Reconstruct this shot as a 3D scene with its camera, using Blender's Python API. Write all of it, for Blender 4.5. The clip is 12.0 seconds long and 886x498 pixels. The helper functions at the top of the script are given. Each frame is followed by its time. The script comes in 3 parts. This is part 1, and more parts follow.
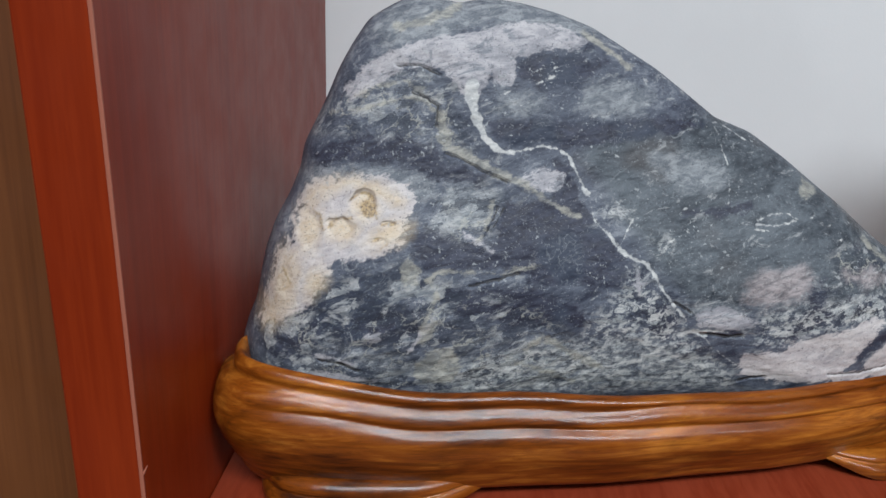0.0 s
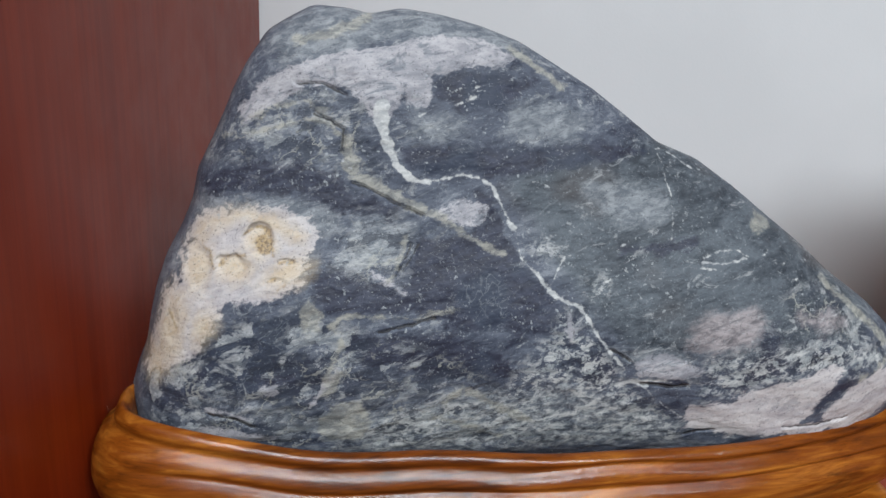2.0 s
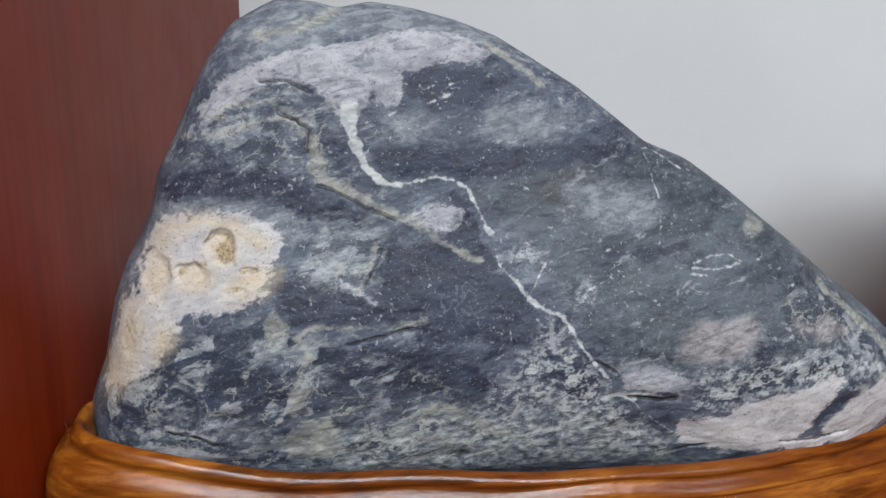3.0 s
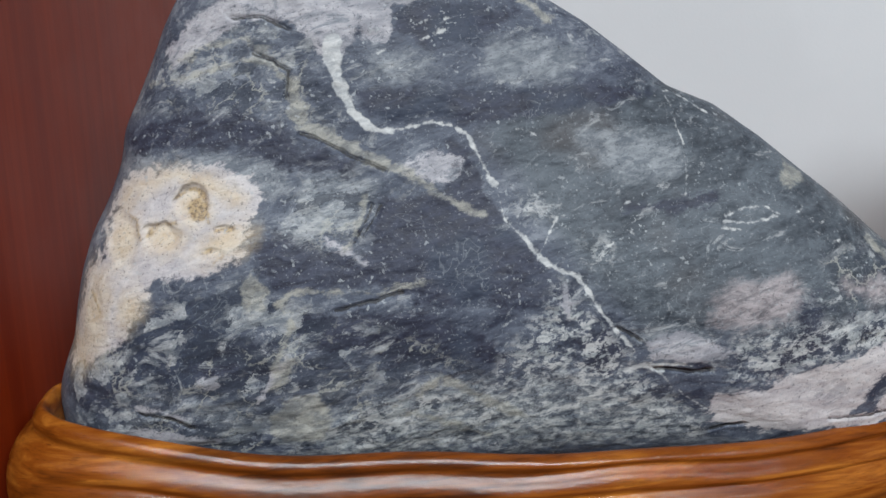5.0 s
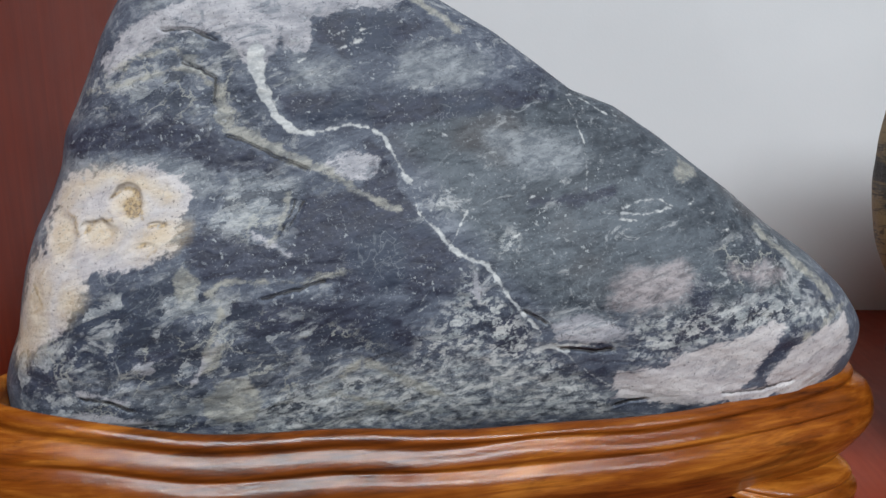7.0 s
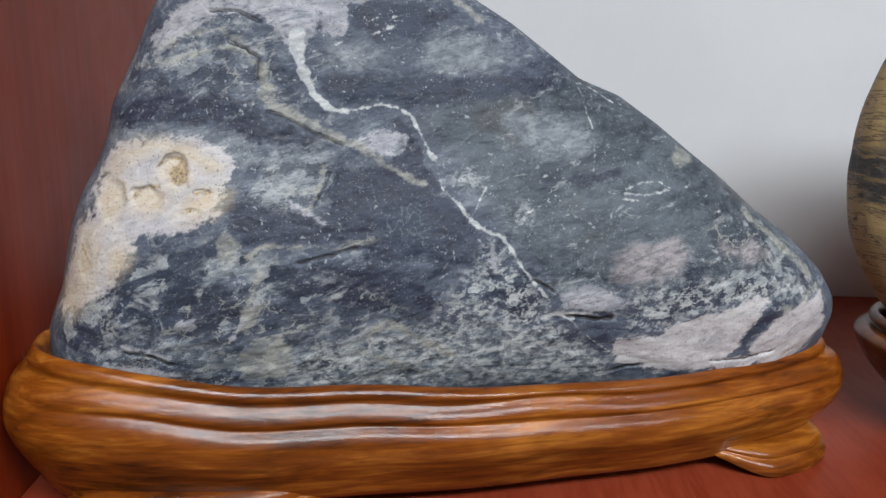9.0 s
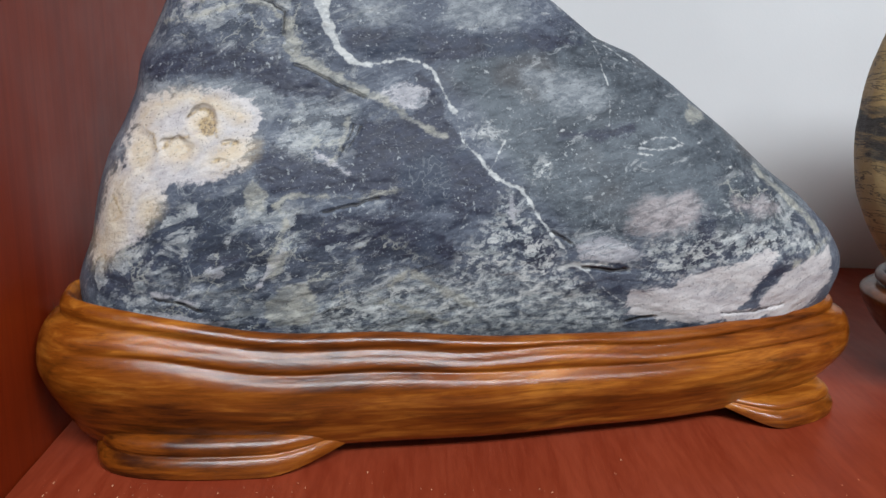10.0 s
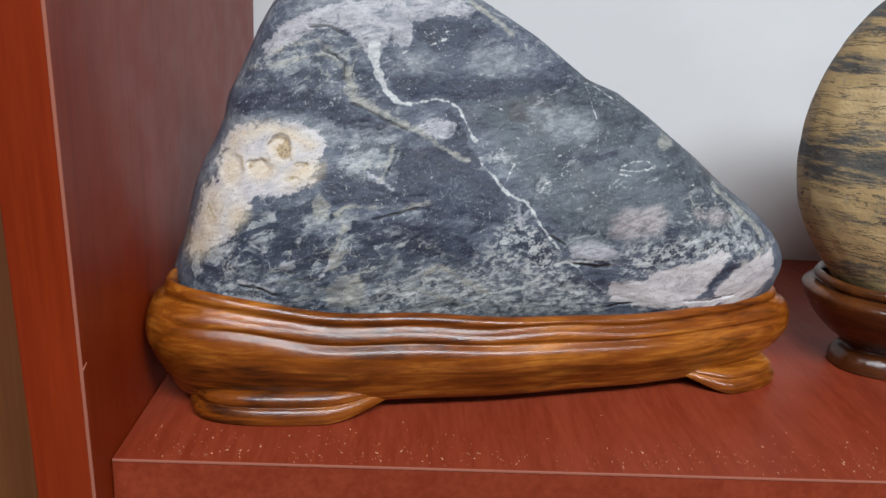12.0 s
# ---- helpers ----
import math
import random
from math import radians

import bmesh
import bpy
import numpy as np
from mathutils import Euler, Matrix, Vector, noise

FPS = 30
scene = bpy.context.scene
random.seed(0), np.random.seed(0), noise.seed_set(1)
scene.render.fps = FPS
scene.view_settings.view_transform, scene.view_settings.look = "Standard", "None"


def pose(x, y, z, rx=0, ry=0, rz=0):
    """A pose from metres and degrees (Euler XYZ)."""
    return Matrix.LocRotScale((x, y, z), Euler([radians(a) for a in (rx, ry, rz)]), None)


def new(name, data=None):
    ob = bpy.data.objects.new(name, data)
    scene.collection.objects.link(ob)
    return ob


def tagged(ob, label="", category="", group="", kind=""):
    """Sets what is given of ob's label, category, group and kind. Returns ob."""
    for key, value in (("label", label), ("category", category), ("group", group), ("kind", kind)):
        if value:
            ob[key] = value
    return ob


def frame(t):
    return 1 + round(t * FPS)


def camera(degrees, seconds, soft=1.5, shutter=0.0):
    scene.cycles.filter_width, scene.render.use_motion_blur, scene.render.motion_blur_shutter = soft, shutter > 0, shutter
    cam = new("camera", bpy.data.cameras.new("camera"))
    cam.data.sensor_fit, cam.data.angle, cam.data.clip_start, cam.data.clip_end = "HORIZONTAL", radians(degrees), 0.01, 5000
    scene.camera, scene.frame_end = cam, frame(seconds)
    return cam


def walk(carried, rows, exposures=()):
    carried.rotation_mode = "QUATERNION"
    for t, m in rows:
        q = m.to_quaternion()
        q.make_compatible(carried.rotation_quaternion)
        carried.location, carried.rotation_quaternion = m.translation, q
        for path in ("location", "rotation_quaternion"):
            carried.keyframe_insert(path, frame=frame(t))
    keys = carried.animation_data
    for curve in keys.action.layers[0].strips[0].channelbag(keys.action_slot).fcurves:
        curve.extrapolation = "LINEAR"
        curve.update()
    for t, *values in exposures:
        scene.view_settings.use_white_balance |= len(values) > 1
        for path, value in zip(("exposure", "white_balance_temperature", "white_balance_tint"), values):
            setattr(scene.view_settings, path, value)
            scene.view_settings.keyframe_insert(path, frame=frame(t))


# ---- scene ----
cam = camera(57.0, 12.0)
# seconds, eye in metres (shelf top is z = 0), yaw, pitch, roll in degrees
PATH = [
    (0, -0.0800, -0.3867, 0.2452, 1.54, -17.39, 2.01),
    (0.5, -0.0784, -0.3782, 0.2480, 1.36, -16.92, 1.83),
    (1, -0.0611, -0.3592, 0.2472, 0.91, -16.33, 2.07),
    (1.5, -0.0561, -0.3483, 0.2508, 0.45, -16.39, 2.47),
    (2, -0.0501, -0.3404, 0.2464, 0.25, -16.70, 2.66),
    (2.5, -0.0459, -0.3323, 0.2432, 0.20, -16.23, 2.58),
    (3, -0.0378, -0.3213, 0.2412, 0.56, -16.24, 2.13),
    (3.2, -0.0360, -0.3155, 0.2393, 0.74, -16.35, 1.85),
    (4.8, -0.0262, -0.2941, 0.2175, 2.71, -14.69, 0.43),
    (5, -0.0275, -0.2934, 0.2083, 2.50, -14.83, 0.44),
    (5.5, -0.0218, -0.2970, 0.2018, 2.19, -15.39, 0.11),
    (6, -0.0178, -0.3047, 0.2082, 1.68, -15.09, 0.05),
    (6.5, -0.0119, -0.3122, 0.2098, 1.02, -14.28, -0.07),
    (7, -0.0061, -0.3193, 0.2089, 0.41, -14.27, 0.18),
    (7.2, -0.0114, -0.3186, 0.2079, -0.09, -14.45, 0.35),
    (8.8, -0.0260, -0.3484, 0.2107, -1.84, -15.24, 2.16),
    (9, -0.0288, -0.3485, 0.2090, -2.04, -15.06, 2.17),
    (9.5, -0.0252, -0.3584, 0.2025, -2.06, -15.23, 2.28),
    (10, -0.0380, -0.3627, 0.1933, -2.14, -15.52, 2.21),
    (10.5, -0.0450, -0.3770, 0.2007, -2.34, -15.99, 2.34),
    (11, -0.0481, -0.3980, 0.2173, -2.58, -16.20, 2.74),
    (11.5, -0.0535, -0.4113, 0.2133, -2.84, -16.73, 3.03),
    (12, -0.0585, -0.4539, 0.2309, -2.78, -17.08, 3.20),
]
walk(cam, [(t, pose(x, y, z) @ pose(0, 0, 0, 90 + pitch, 0, yaw) @ pose(0, 0, 0, 0, 0, roll)) for t, x, y, z, yaw, pitch, roll in PATH],
     exposures=[(0, 0.15), (7.2, 0.13), (9.0, 0.18), (10.5, 0.31), (12, 0.31)])

# ---- light: two ceiling panels of the room ----
world = bpy.data.worlds.new("room_air")
scene.world = world
world.use_nodes = True
world.node_tree.nodes["Background"].inputs[0].default_value = (0.9, 0.95, 1.0, 1)
world.node_tree.nodes["Background"].inputs[1].default_value = 0.008
LAMPS = [(0.45, -1.35, 74.0), (0.0, -3.0, 16.0)]
for lx, ly, watts in LAMPS:
    lamp_data = bpy.data.lights.new("ceiling_lamp", "AREA")
    lamp_data.shape, lamp_data.size, lamp_data.size_y = "RECTANGLE", 1.9, 0.45
    lamp_data.energy, lamp_data.color = watts, (0.88, 0.955, 1.0)
    new("ceiling_lamp_light", lamp_data).matrix_world = pose(lx, ly, 1.385)


# ---- materials ----
def material(name, rough=0.5, metal=0.0):
    m = bpy.data.materials.new(name)
    m.use_nodes = True
    b = m.node_tree.nodes["Principled BSDF"]
    b.inputs["Roughness"].default_value, b.inputs["Metallic"].default_value = rough, metal
    return m, m.node_tree, b


class Net:
    """Short hands for shader nodes."""

    def __init__(self, tree):
        self.t = tree

    def node(self, kind, **values):
        n = self.t.nodes.new(kind)
        for k, v in values.items():
            setattr(n, k, v)
        return n

    def plug(self, a, socket):
        if hasattr(a, "is_output"):
            self.t.links.new(a, socket)
        else:
            socket.default_value = a

    def coords(self, scale=(1, 1, 1), turn=(0, 0, 0)):
        c, m = self.node("ShaderNodeTexCoord"), self.node("ShaderNodeMapping")
        self.t.links.new(c.outputs["Object"], m.inputs[0])
        m.inputs["Scale"].default_value = scale
        m.inputs["Rotation"].default_value = turn
        return m.outputs[0]

    def along(self, stretch, tilt):
        """Coordinates in which a pattern runs out along a line that climbs by tilt degrees."""
        c, m = self.node("ShaderNodeTexCoord"), self.node("ShaderNodeMapping", vector_type="TEXTURE")
        self.t.links.new(c.outputs["Object"], m.inputs[0])
        m.inputs["Scale"].default_value = (stretch, 1, 1)
        m.inputs["Rotation"].default_value = (0, radians(-tilt), 0)
        return m.outputs[0]

    def noise(self, vec, scale, detail=4, rough=0.55, distort=0.0):
        n = self.node("ShaderNodeTexNoise")
        self.plug(vec, n.inputs["Vector"])
        n.inputs["Scale"].default_value, n.inputs["Detail"].default_value = scale, detail
        n.inputs["Roughness"].default_value, n.inputs["Distortion"].default_value = rough, distort
        return n.outputs["Fac"]

    def voro(self, vec, scale, feature="F1", out="Distance"):
        n = self.node("ShaderNodeTexVoronoi", feature=feature)
        self.plug(vec, n.inputs["Vector"])
        n.inputs["Scale"].default_value = scale
        return n.outputs[out]

    def warped(self, vec, scale, amount, detail=4):
        """The coordinates pushed about by a noise, for broken, natural outlines."""
        n, a, s = self.node("ShaderNodeTexNoise"), self.node("ShaderNodeVectorMath", operation="SUBTRACT"), self.node("ShaderNodeVectorMath", operation="MULTIPLY_ADD")
        self.plug(vec, n.inputs["Vector"])
        n.inputs["Scale"].default_value, n.inputs["Detail"].default_value, n.inputs["Roughness"].default_value = scale, detail, 0.65
        self.plug(n.outputs["Color"], a.inputs[0])
        a.inputs[1].default_value = (0.5, 0.5, 0.5)
        self.plug(a.outputs[0], s.inputs[0])
        s.inputs[1].default_value = (amount, amount, amount)
        self.plug(vec, s.inputs[2])
        return s.outputs[0]

    def calc(self, op, a, b=0.0, c=0.0):
        n = self.node("ShaderNodeMath", operation=op)
        for v, s in zip((a, b, c), n.inputs):
            self.plug(v, s)
        return n.outputs[0]

    def step(self, x, lo, hi, a=0.0, b=1.0):
        n = self.node("ShaderNodeMapRange", interpolation_type="SMOOTHSTEP")
        for v, s in zip((x, lo, hi, a, b), n.inputs):
            self.plug(v, s)
        return n.outputs[0]

    def mix(self, fac, a, b, blend="MIX"):
        n = self.node("ShaderNodeMix", data_type="RGBA", blend_type=blend)
        self.plug(fac, n.inputs[0])
        self.plug(a, n.inputs[6])
        self.plug(b, n.inputs[7])
        return n.outputs[2]

    def attr(self, name):
        return self.node("ShaderNodeAttribute", attribute_name=name).outputs["Fac"]

    def bump(self, height, strength, distance, normal=None):
        n = self.node("ShaderNodeBump")
        n.inputs["Strength"].default_value, n.inputs["Distance"].default_value = strength, distance
        self.plug(height, n.inputs["Height"])
        if normal is not None:
            self.plug(normal, n.inputs["Normal"])
        return n.outputs[0]


def rgb(r, g, b):
    """Linear colour from the eight-bit one."""
    return (*(((c / 255 + 0.055) / 1.055) ** 2.4 if c > 10 else c / 255 / 12.92 for c in (r, g, b)), 1.0)


def laminate(name, deep, light, axis, rough=0.33, shine=0.5, run=7.0, relief=0.12):
    """Red-brown wood-grain laminate, grain along the axis."""
    m, tree, b = material(name, rough)
    n = Net(tree)
    sc = [260.0, 260.0, 260.0]
    sc["xyz".index(axis)] = run
    fine = n.noise(n.coords(sc), 1.0, 5, 0.65, 0.3)
    sc2 = [42.0, 42.0, 42.0]
    sc2["xyz".index(axis)] = 2.2
    broad = n.noise(n.coords(sc2), 1.0, 3, 0.5, 0.6)
    cloud = n.noise(n.coords(), 6.0, 3, 0.5)
    grain = n.calc("ADD", n.calc("MULTIPLY", fine, 0.6), n.calc("MULTIPLY", broad, 0.4))
    col = n.mix(n.step(grain, 0.32, 0.68), deep, light)
    col = n.mix(n.step(cloud, 0.3, 0.7, 0.0, 0.2), col, tuple(c * 0.72 for c in deep[:3]) + (1,))
    tree.links.new(col, b.inputs["Base Color"])
    n.plug(n.step(n.noise(n.coords(), 35.0, 4), 0.3, 0.7, rough - 0.03, rough + 0.05), b.inputs["Roughness"])
    b.inputs["Specular IOR Level"].default_value = shine
    tree.links.new(n.bump(fine, relief, 0.0004), b.inputs["Normal"])
    return m


def paint(name, colour, rough=0.7, grain=0.15):
    m, tree, b = material(name, rough)
    n = Net(tree)
    blot = n.noise(n.coords(), 5.0, 4, 0.6)
    col = n.mix(n.step(blot, 0.3, 0.7), colour, tuple(c * 0.93 for c in colour[:3]) + (1,))
    tree.links.new(col, b.inputs["Base Color"])
    tree.links.new(n.bump(n.noise(n.coords(), 420.0, 3), grain, 0.0005), b.inputs["Normal"])
    return m


RED_Z = laminate("red_laminate_upright", rgb(112, 32, 8), rgb(130, 43, 13), "z", 0.4, 0.22)
RED_Y = laminate("red_laminate_across", rgb(116, 41, 22), rgb(136, 57, 35), "y", 0.42, 0.25, 32.0, 0.3)
EDGE = paint("worn_edge_band", rgb(150, 86, 68), 0.6)
WEB = paint("dusty_cobweb", rgb(104, 60, 44), 0.9)
WHITE = paint("white_wall_paint", rgb(217, 217, 219), 0.8)
BROWN = laminate("brown_board_veneer", rgb(100, 54, 24), rgb(120, 69, 34), "z", 0.5)
FLOOR = paint("dark_floor_tile", rgb(96, 86, 76), 0.5)
ROOM = paint("grey_room_paint", rgb(124, 123, 121), 0.8)


def varnished(name, deep, mid, light):
    """Varnished carved wood: long streaks along the local x, dark pores, glossy coat."""
    m, tree, b = material(name, 0.36)
    n = Net(tree)
    warp = n.noise(n.coords((7, 16, 22)), 1.0, 4, 0.6, 0.5)
    streak = n.noise(n.coords((22, 90, 260)), 1.0, 6, 0.65, 0.5)
    pores = n.noise(n.coords((110, 260, 1300)), 1.0, 3, 0.6)
    g = n.calc("ADD", n.calc("MULTIPLY", streak, 0.45), n.calc("MULTIPLY", warp, 0.55))
    col = n.mix(n.step(g, 0.34, 0.5), deep, mid)
    col = n.mix(n.step(g, 0.47, 0.66), col, light)
    col = n.mix(n.step(pores, 0.58, 0.75, 0.0, 0.45), col, deep)
    stain = n.noise(n.coords((13, 35, 60)), 1.0, 5, 0.65, 0.8)
    col = n.mix(n.step(stain, 0.5, 0.72, 0.0, 0.6), col, tuple(c * 0.7 for c in deep[:3]) + (1,))
    tree.links.new(col, b.inputs["Base Color"])
    b.inputs["Coat Weight"].default_value = 0.6
    n.plug(n.step(n.noise(n.coords((14, 40, 40)), 1.0, 4, 0.6), 0.4, 0.66, 0.06, 0.17), b.inputs["Coat Roughness"])
    b.inputs["Specular IOR Level"].default_value = 0.08
    n.plug(n.step(n.noise(n.coords(), 60.0, 4), 0.35, 0.7, 0.3, 0.5), b.inputs["Roughness"])
    bm_ = n.bump(n.noise(n.coords((40, 300, 300)), 1.0, 4), 0.18, 0.0006)
    tree.links.new(bm_, b.inputs["Normal"])
    tree.links.new(n.bump(n.noise(n.coords((0.6, 1, 1)), 190.0, 6, 0.7), 0.4, 0.0009), b.inputs["Coat Normal"])
    return m


WOOD = varnished("honey_brown_varnished_wood", rgb(52, 21, 5), rgb(118, 59, 14), rgb(178, 110, 40))
WOOD_DARK = varnished("dark_brown_varnished_wood", rgb(44, 20, 9), rgb(78, 40, 17), rgb(106, 60, 26))


# ---- building helpers ----
def part(name, mesh, mat, parent=None, label=""):
    """Links a bmesh or (vertices, faces) as one mesh object, under a parent where one is given."""
    data = bpy.data.meshes.new(name)
    if isinstance(mesh, tuple):
        data.from_pydata(mesh[0], [], mesh[1])
        data.update()
    else:
        mesh.to_mesh(data)
        mesh.free()
    data.materials.append(mat)
    ob = new(name, data)
    if parent is not None:
        ob.parent = parent
    if label:
        ob["label"] = label
    return ob


def smooth(ob):
    ob.data.shade_smooth()
    return ob


def box(x0, x1, y0, y1, z0, z1, bevel=0.0):
    bm = bmesh.new()
    bmesh.ops.create_cube(bm, size=1.0)
    bmesh.ops.scale(bm, vec=(x1 - x0, y1 - y0, z1 - z0), verts=bm.verts)
    bmesh.ops.translate(bm, vec=((x0 + x1) / 2, (y0 + y1) / 2, (z0 + z1) / 2), verts=bm.verts)
    if bevel:
        bmesh.ops.bevel(bm, geom=bm.edges[:], offset=bevel, segments=2, affect="EDGES", profile=0.6)
    return bm


def grid_faces(rows, cols, closed_cols=True):
    """Quads of a rows x cols lattice of vertices, wrapped along the columns."""
    i, j = np.meshgrid(np.arange(rows - 1), np.arange(cols if closed_cols else cols - 1), indexing="ij")
    k = (j + 1) % cols
    return np.stack([i * cols + j, i * cols + k, (i + 1) * cols + k, (i + 1) * cols + j], -1).reshape(-1, 4)


def fast_part(name, verts, faces, mat, parent=None, label=""):
    data = bpy.data.meshes.new(name)
    nf, size = len(faces), len(faces[0])
    data.vertices.add(len(verts))
    data.vertices.foreach_set("co", np.asarray(verts, dtype=np.float32).ravel())
    data.loops.add(nf * size)
    data.loops.foreach_set("vertex_index", np.asarray(faces, dtype=np.int32).ravel())
    data.polygons.add(nf)
    data.polygons.foreach_set("loop_start", np.arange(0, nf * size, size, dtype=np.int32))
    data.update(calc_edges=True)
    data.validate()
    data.materials.append(mat)
    data.shade_smooth()
    ob = new(name, data)
    if parent is not None:
        ob.parent = parent
    if label:
        ob["label"] = label
    return ob


def lattice(p, seed):
    """Smooth value noise, -1 to 1, at the points p (n x 3)."""
    cell = np.floor(p).astype(np.int64)
    fr = p - cell
    fr = fr * fr * (3 - 2 * fr)
    total = np.zeros(len(p))
    for dx in (0, 1):
        for dy in (0, 1):
            for dz in (0, 1):
                h = (cell[:, 0] + dx) * 374761393 + (cell[:, 1] + dy) * 668265263 + (cell[:, 2] + dz) * 2147483647 + seed * 144665
                h = (h ^ (h >> 13)) * 1274126177
                h = ((h ^ (h >> 16)) & 0xFFFF) / 32767.5 - 1
                w = (fr[:, 0] if dx else 1 - fr[:, 0]) * (fr[:, 1] if dy else 1 - fr[:, 1]) * (fr[:, 2] if dz else 1 - fr[:, 2])
                total += w * h
    return total


def fractal(p, scale, octaves, seed):
    out, amp = np.zeros(len(p)), 1.0
    for o in range(octaves):
        out += amp * lattice(p * scale * 2 ** o, seed + o)
        amp *= 0.5
    return out


# ---- the cabinet and the room ----
PANEL_X, PANEL_T, FRONT_Y, SHELF_Y, WALL_Y = -0.2025, 0.0272, -0.115, -0.087, 0.312
FLOOR_Z, CEIL_Z = -1.22, 1.42


def setting(name, mesh, mat, label, category):
    return tagged(part(name, mesh, mat), label, category, kind="structure")


setting("wall_north", box(-2.3, 2.5, WALL_Y, WALL_Y + 0.12, FLOOR_Z, CEIL_Z), WHITE, "white painted plaster wall behind the shelf", "wall")
setting("wall_south", box(-2.3, 2.5, -4.12, -4.0, FLOOR_Z, CEIL_Z), ROOM, "light grey painted room wall", "wall")
setting("wall_west", box(-2.42, -2.3, -4.0, WALL_Y, FLOOR_Z, CEIL_Z), ROOM, "light grey painted room wall", "wall")
setting("wall_east", box(2.5, 2.62, -4.0, WALL_Y, FLOOR_Z, CEIL_Z), ROOM, "light grey painted room wall", "wall")
setting("floor", box(-2.42, 2.62, -4.12, WALL_Y + 0.12, FLOOR_Z - 0.1, FLOOR_Z), FLOOR, "dark grey-brown floor of the room", "floor")
setting("ceiling", box(-2.42, 2.62, -4.12, WALL_Y + 0.12, CEIL_Z, CEIL_Z + 0.1), WHITE, "white painted ceiling", "ceiling")
setting("wall_board", box(-1.9, PANEL_X - PANEL_T - 0.003, 0.0, 0.035, FLOOR_Z, 1.1), BROWN, "plain brown wooden board beside the cabinet", "board")

cabinet = tagged(new("display_cabinet"), "red-brown wood-grain display cabinet with open shelf", "cabinet")
def leaning(bm):
    """The panel's front edge leans forward a little towards the top."""
    for vert in bm.verts:
        if vert.co.y < FRONT_Y + 0.01:
            vert.co.y += 0.006 - 0.04 * vert.co.z
    return bm


part("side_panel", leaning(box(PANEL_X - PANEL_T, PANEL_X, FRONT_Y, WALL_Y - 0.002, FLOOR_Z + 0.001, 0.95, 0.0008)), RED_Z, cabinet)
part("side_panel", box(0.78, 0.78 + PANEL_T, FRONT_Y, WALL_Y - 0.002, FLOOR_Z + 0.001, 0.95, 0.0008), RED_Z, cabinet)
part("shelf", box(PANEL_X + 0.0005, 0.7795, SHELF_Y, WALL_Y - 0.002, -0.025, 0.0, 0.0008), RED_Y, cabinet)
part("edge_strip", leaning(box(PANEL_X - 0.0012, PANEL_X + 0.0004, FRONT_Y - 0.0004, FRONT_Y + 0.0006, FLOOR_Z + 0.002, 0.949, 0.0003)), EDGE, cabinet, "pale worn edge band of the panel")
part("edge_strip", box(PANEL_X + 0.001, 0.779, SHELF_Y - 0.0005, SHELF_Y + 0.0004, -0.0011, 0.0003, 0.0003), EDGE, cabinet, "pale worn edge band of the shelf")

# ---- the large stone, in its own frame: u along it, v into the depth ----
STONE = pose(0.0095, 0.0276, 0.0, 0, 0, 12.0)
# the stone's outline seen from its face, millimetres along and up, counter-clockwise from the low right end
OUTLINE = [(178, 60), (182, 73), (181, 83), (170, 98), (151, 115), (130, 129), (112, 144), (94, 157), (78, 169), (58, 182),
           (39, 189), (21, 202), (5, 213), (-15, 224), (-30, 232), (-48, 238), (-66, 242), (-83, 244), (-97, 241), (-104, 243),
           (-120, 244), (-131, 238), (-139, 233), (-147, 221), (-153, 210), (-158, 198), (-164, 185), (-170, 173), (-172.5, 160), (-178, 147),
           (-185, 134), (-190, 120), (-193, 107), (-195.5, 93), (-200.5, 81), (-203.5, 70), (-203, 58), (-192, 44), (-150, 28), (0, 22),
           (150, 26)]
CU, CZ = -0.030, 0.120


def left_end(u):
    s = np.clip((-u - 0.12) / 0.07, 0, 1)
    return s * s * (3 - 2 * s)


def middle(u):
    """v of the stone's middle plane, which bends forward at the low end and back at the steep one."""
    s = np.clip((u + 0.02) / 0.2, 0, 1)
    return 0.012 - 0.02 * s * s * (3 - 2 * s) + 0.008 * left_end(u)


def swell(rho, u):
    """How full the stone is between its middle (1) and its outline (0)."""
    return np.sqrt(np.maximum(0, 1 - rho ** (3.2 + 4.0 * left_end(u))))


def outline_radius(angles):
    """Distance of the outline from the stone's middle, by direction."""
    p = np.array(OUTLINE) / 1000.0 - (CU, CZ)
    a, r = np.arctan2(p[:, 1], p[:, 0]), np.hypot(p[:, 0], p[:, 1])
    order = np.argsort(a)
    a, r = a[order], r[order]
    dense = np.linspace(-np.pi, np.pi, 1441)[:-1]
    # straight runs between the corner points, rounded by a short running mean
    px = np.interp(dense, a, p[order, 0], period=2 * np.pi)
    pz = np.interp(dense, a, p[order, 1], period=2 * np.pi)
    ks = np.hanning(17)[1:-1]
    ks /= ks.sum()
    px = np.convolve(np.concatenate([px[-7:], px, px[:7]]), ks, "valid")
    pz = np.convolve(np.concatenate([pz[-7:], pz, pz[:7]]), ks, "valid")
    aa, rr = np.arctan2(pz, px), np.hypot(px, pz)
    o = np.argsort(aa)
    return np.interp(angles, aa[o], rr[o], period=2 * np.pi)


def bulge(z):
    """How far the stone's face stands before its middle plane, by height."""
    out = 0.0
    for shift in (-0.021, -0.014, -0.007, 0.0, 0.007, 0.014, 0.021):
        out = out + np.interp(z + shift, [0.02, 0.06, 0.1, 0.118, 0.155, 0.18, 0.21, 0.245], [0.044, 0.047, 0.0495, 0.049, 0.035, 0.029, 0.026, 0.024]) / 7
    return out


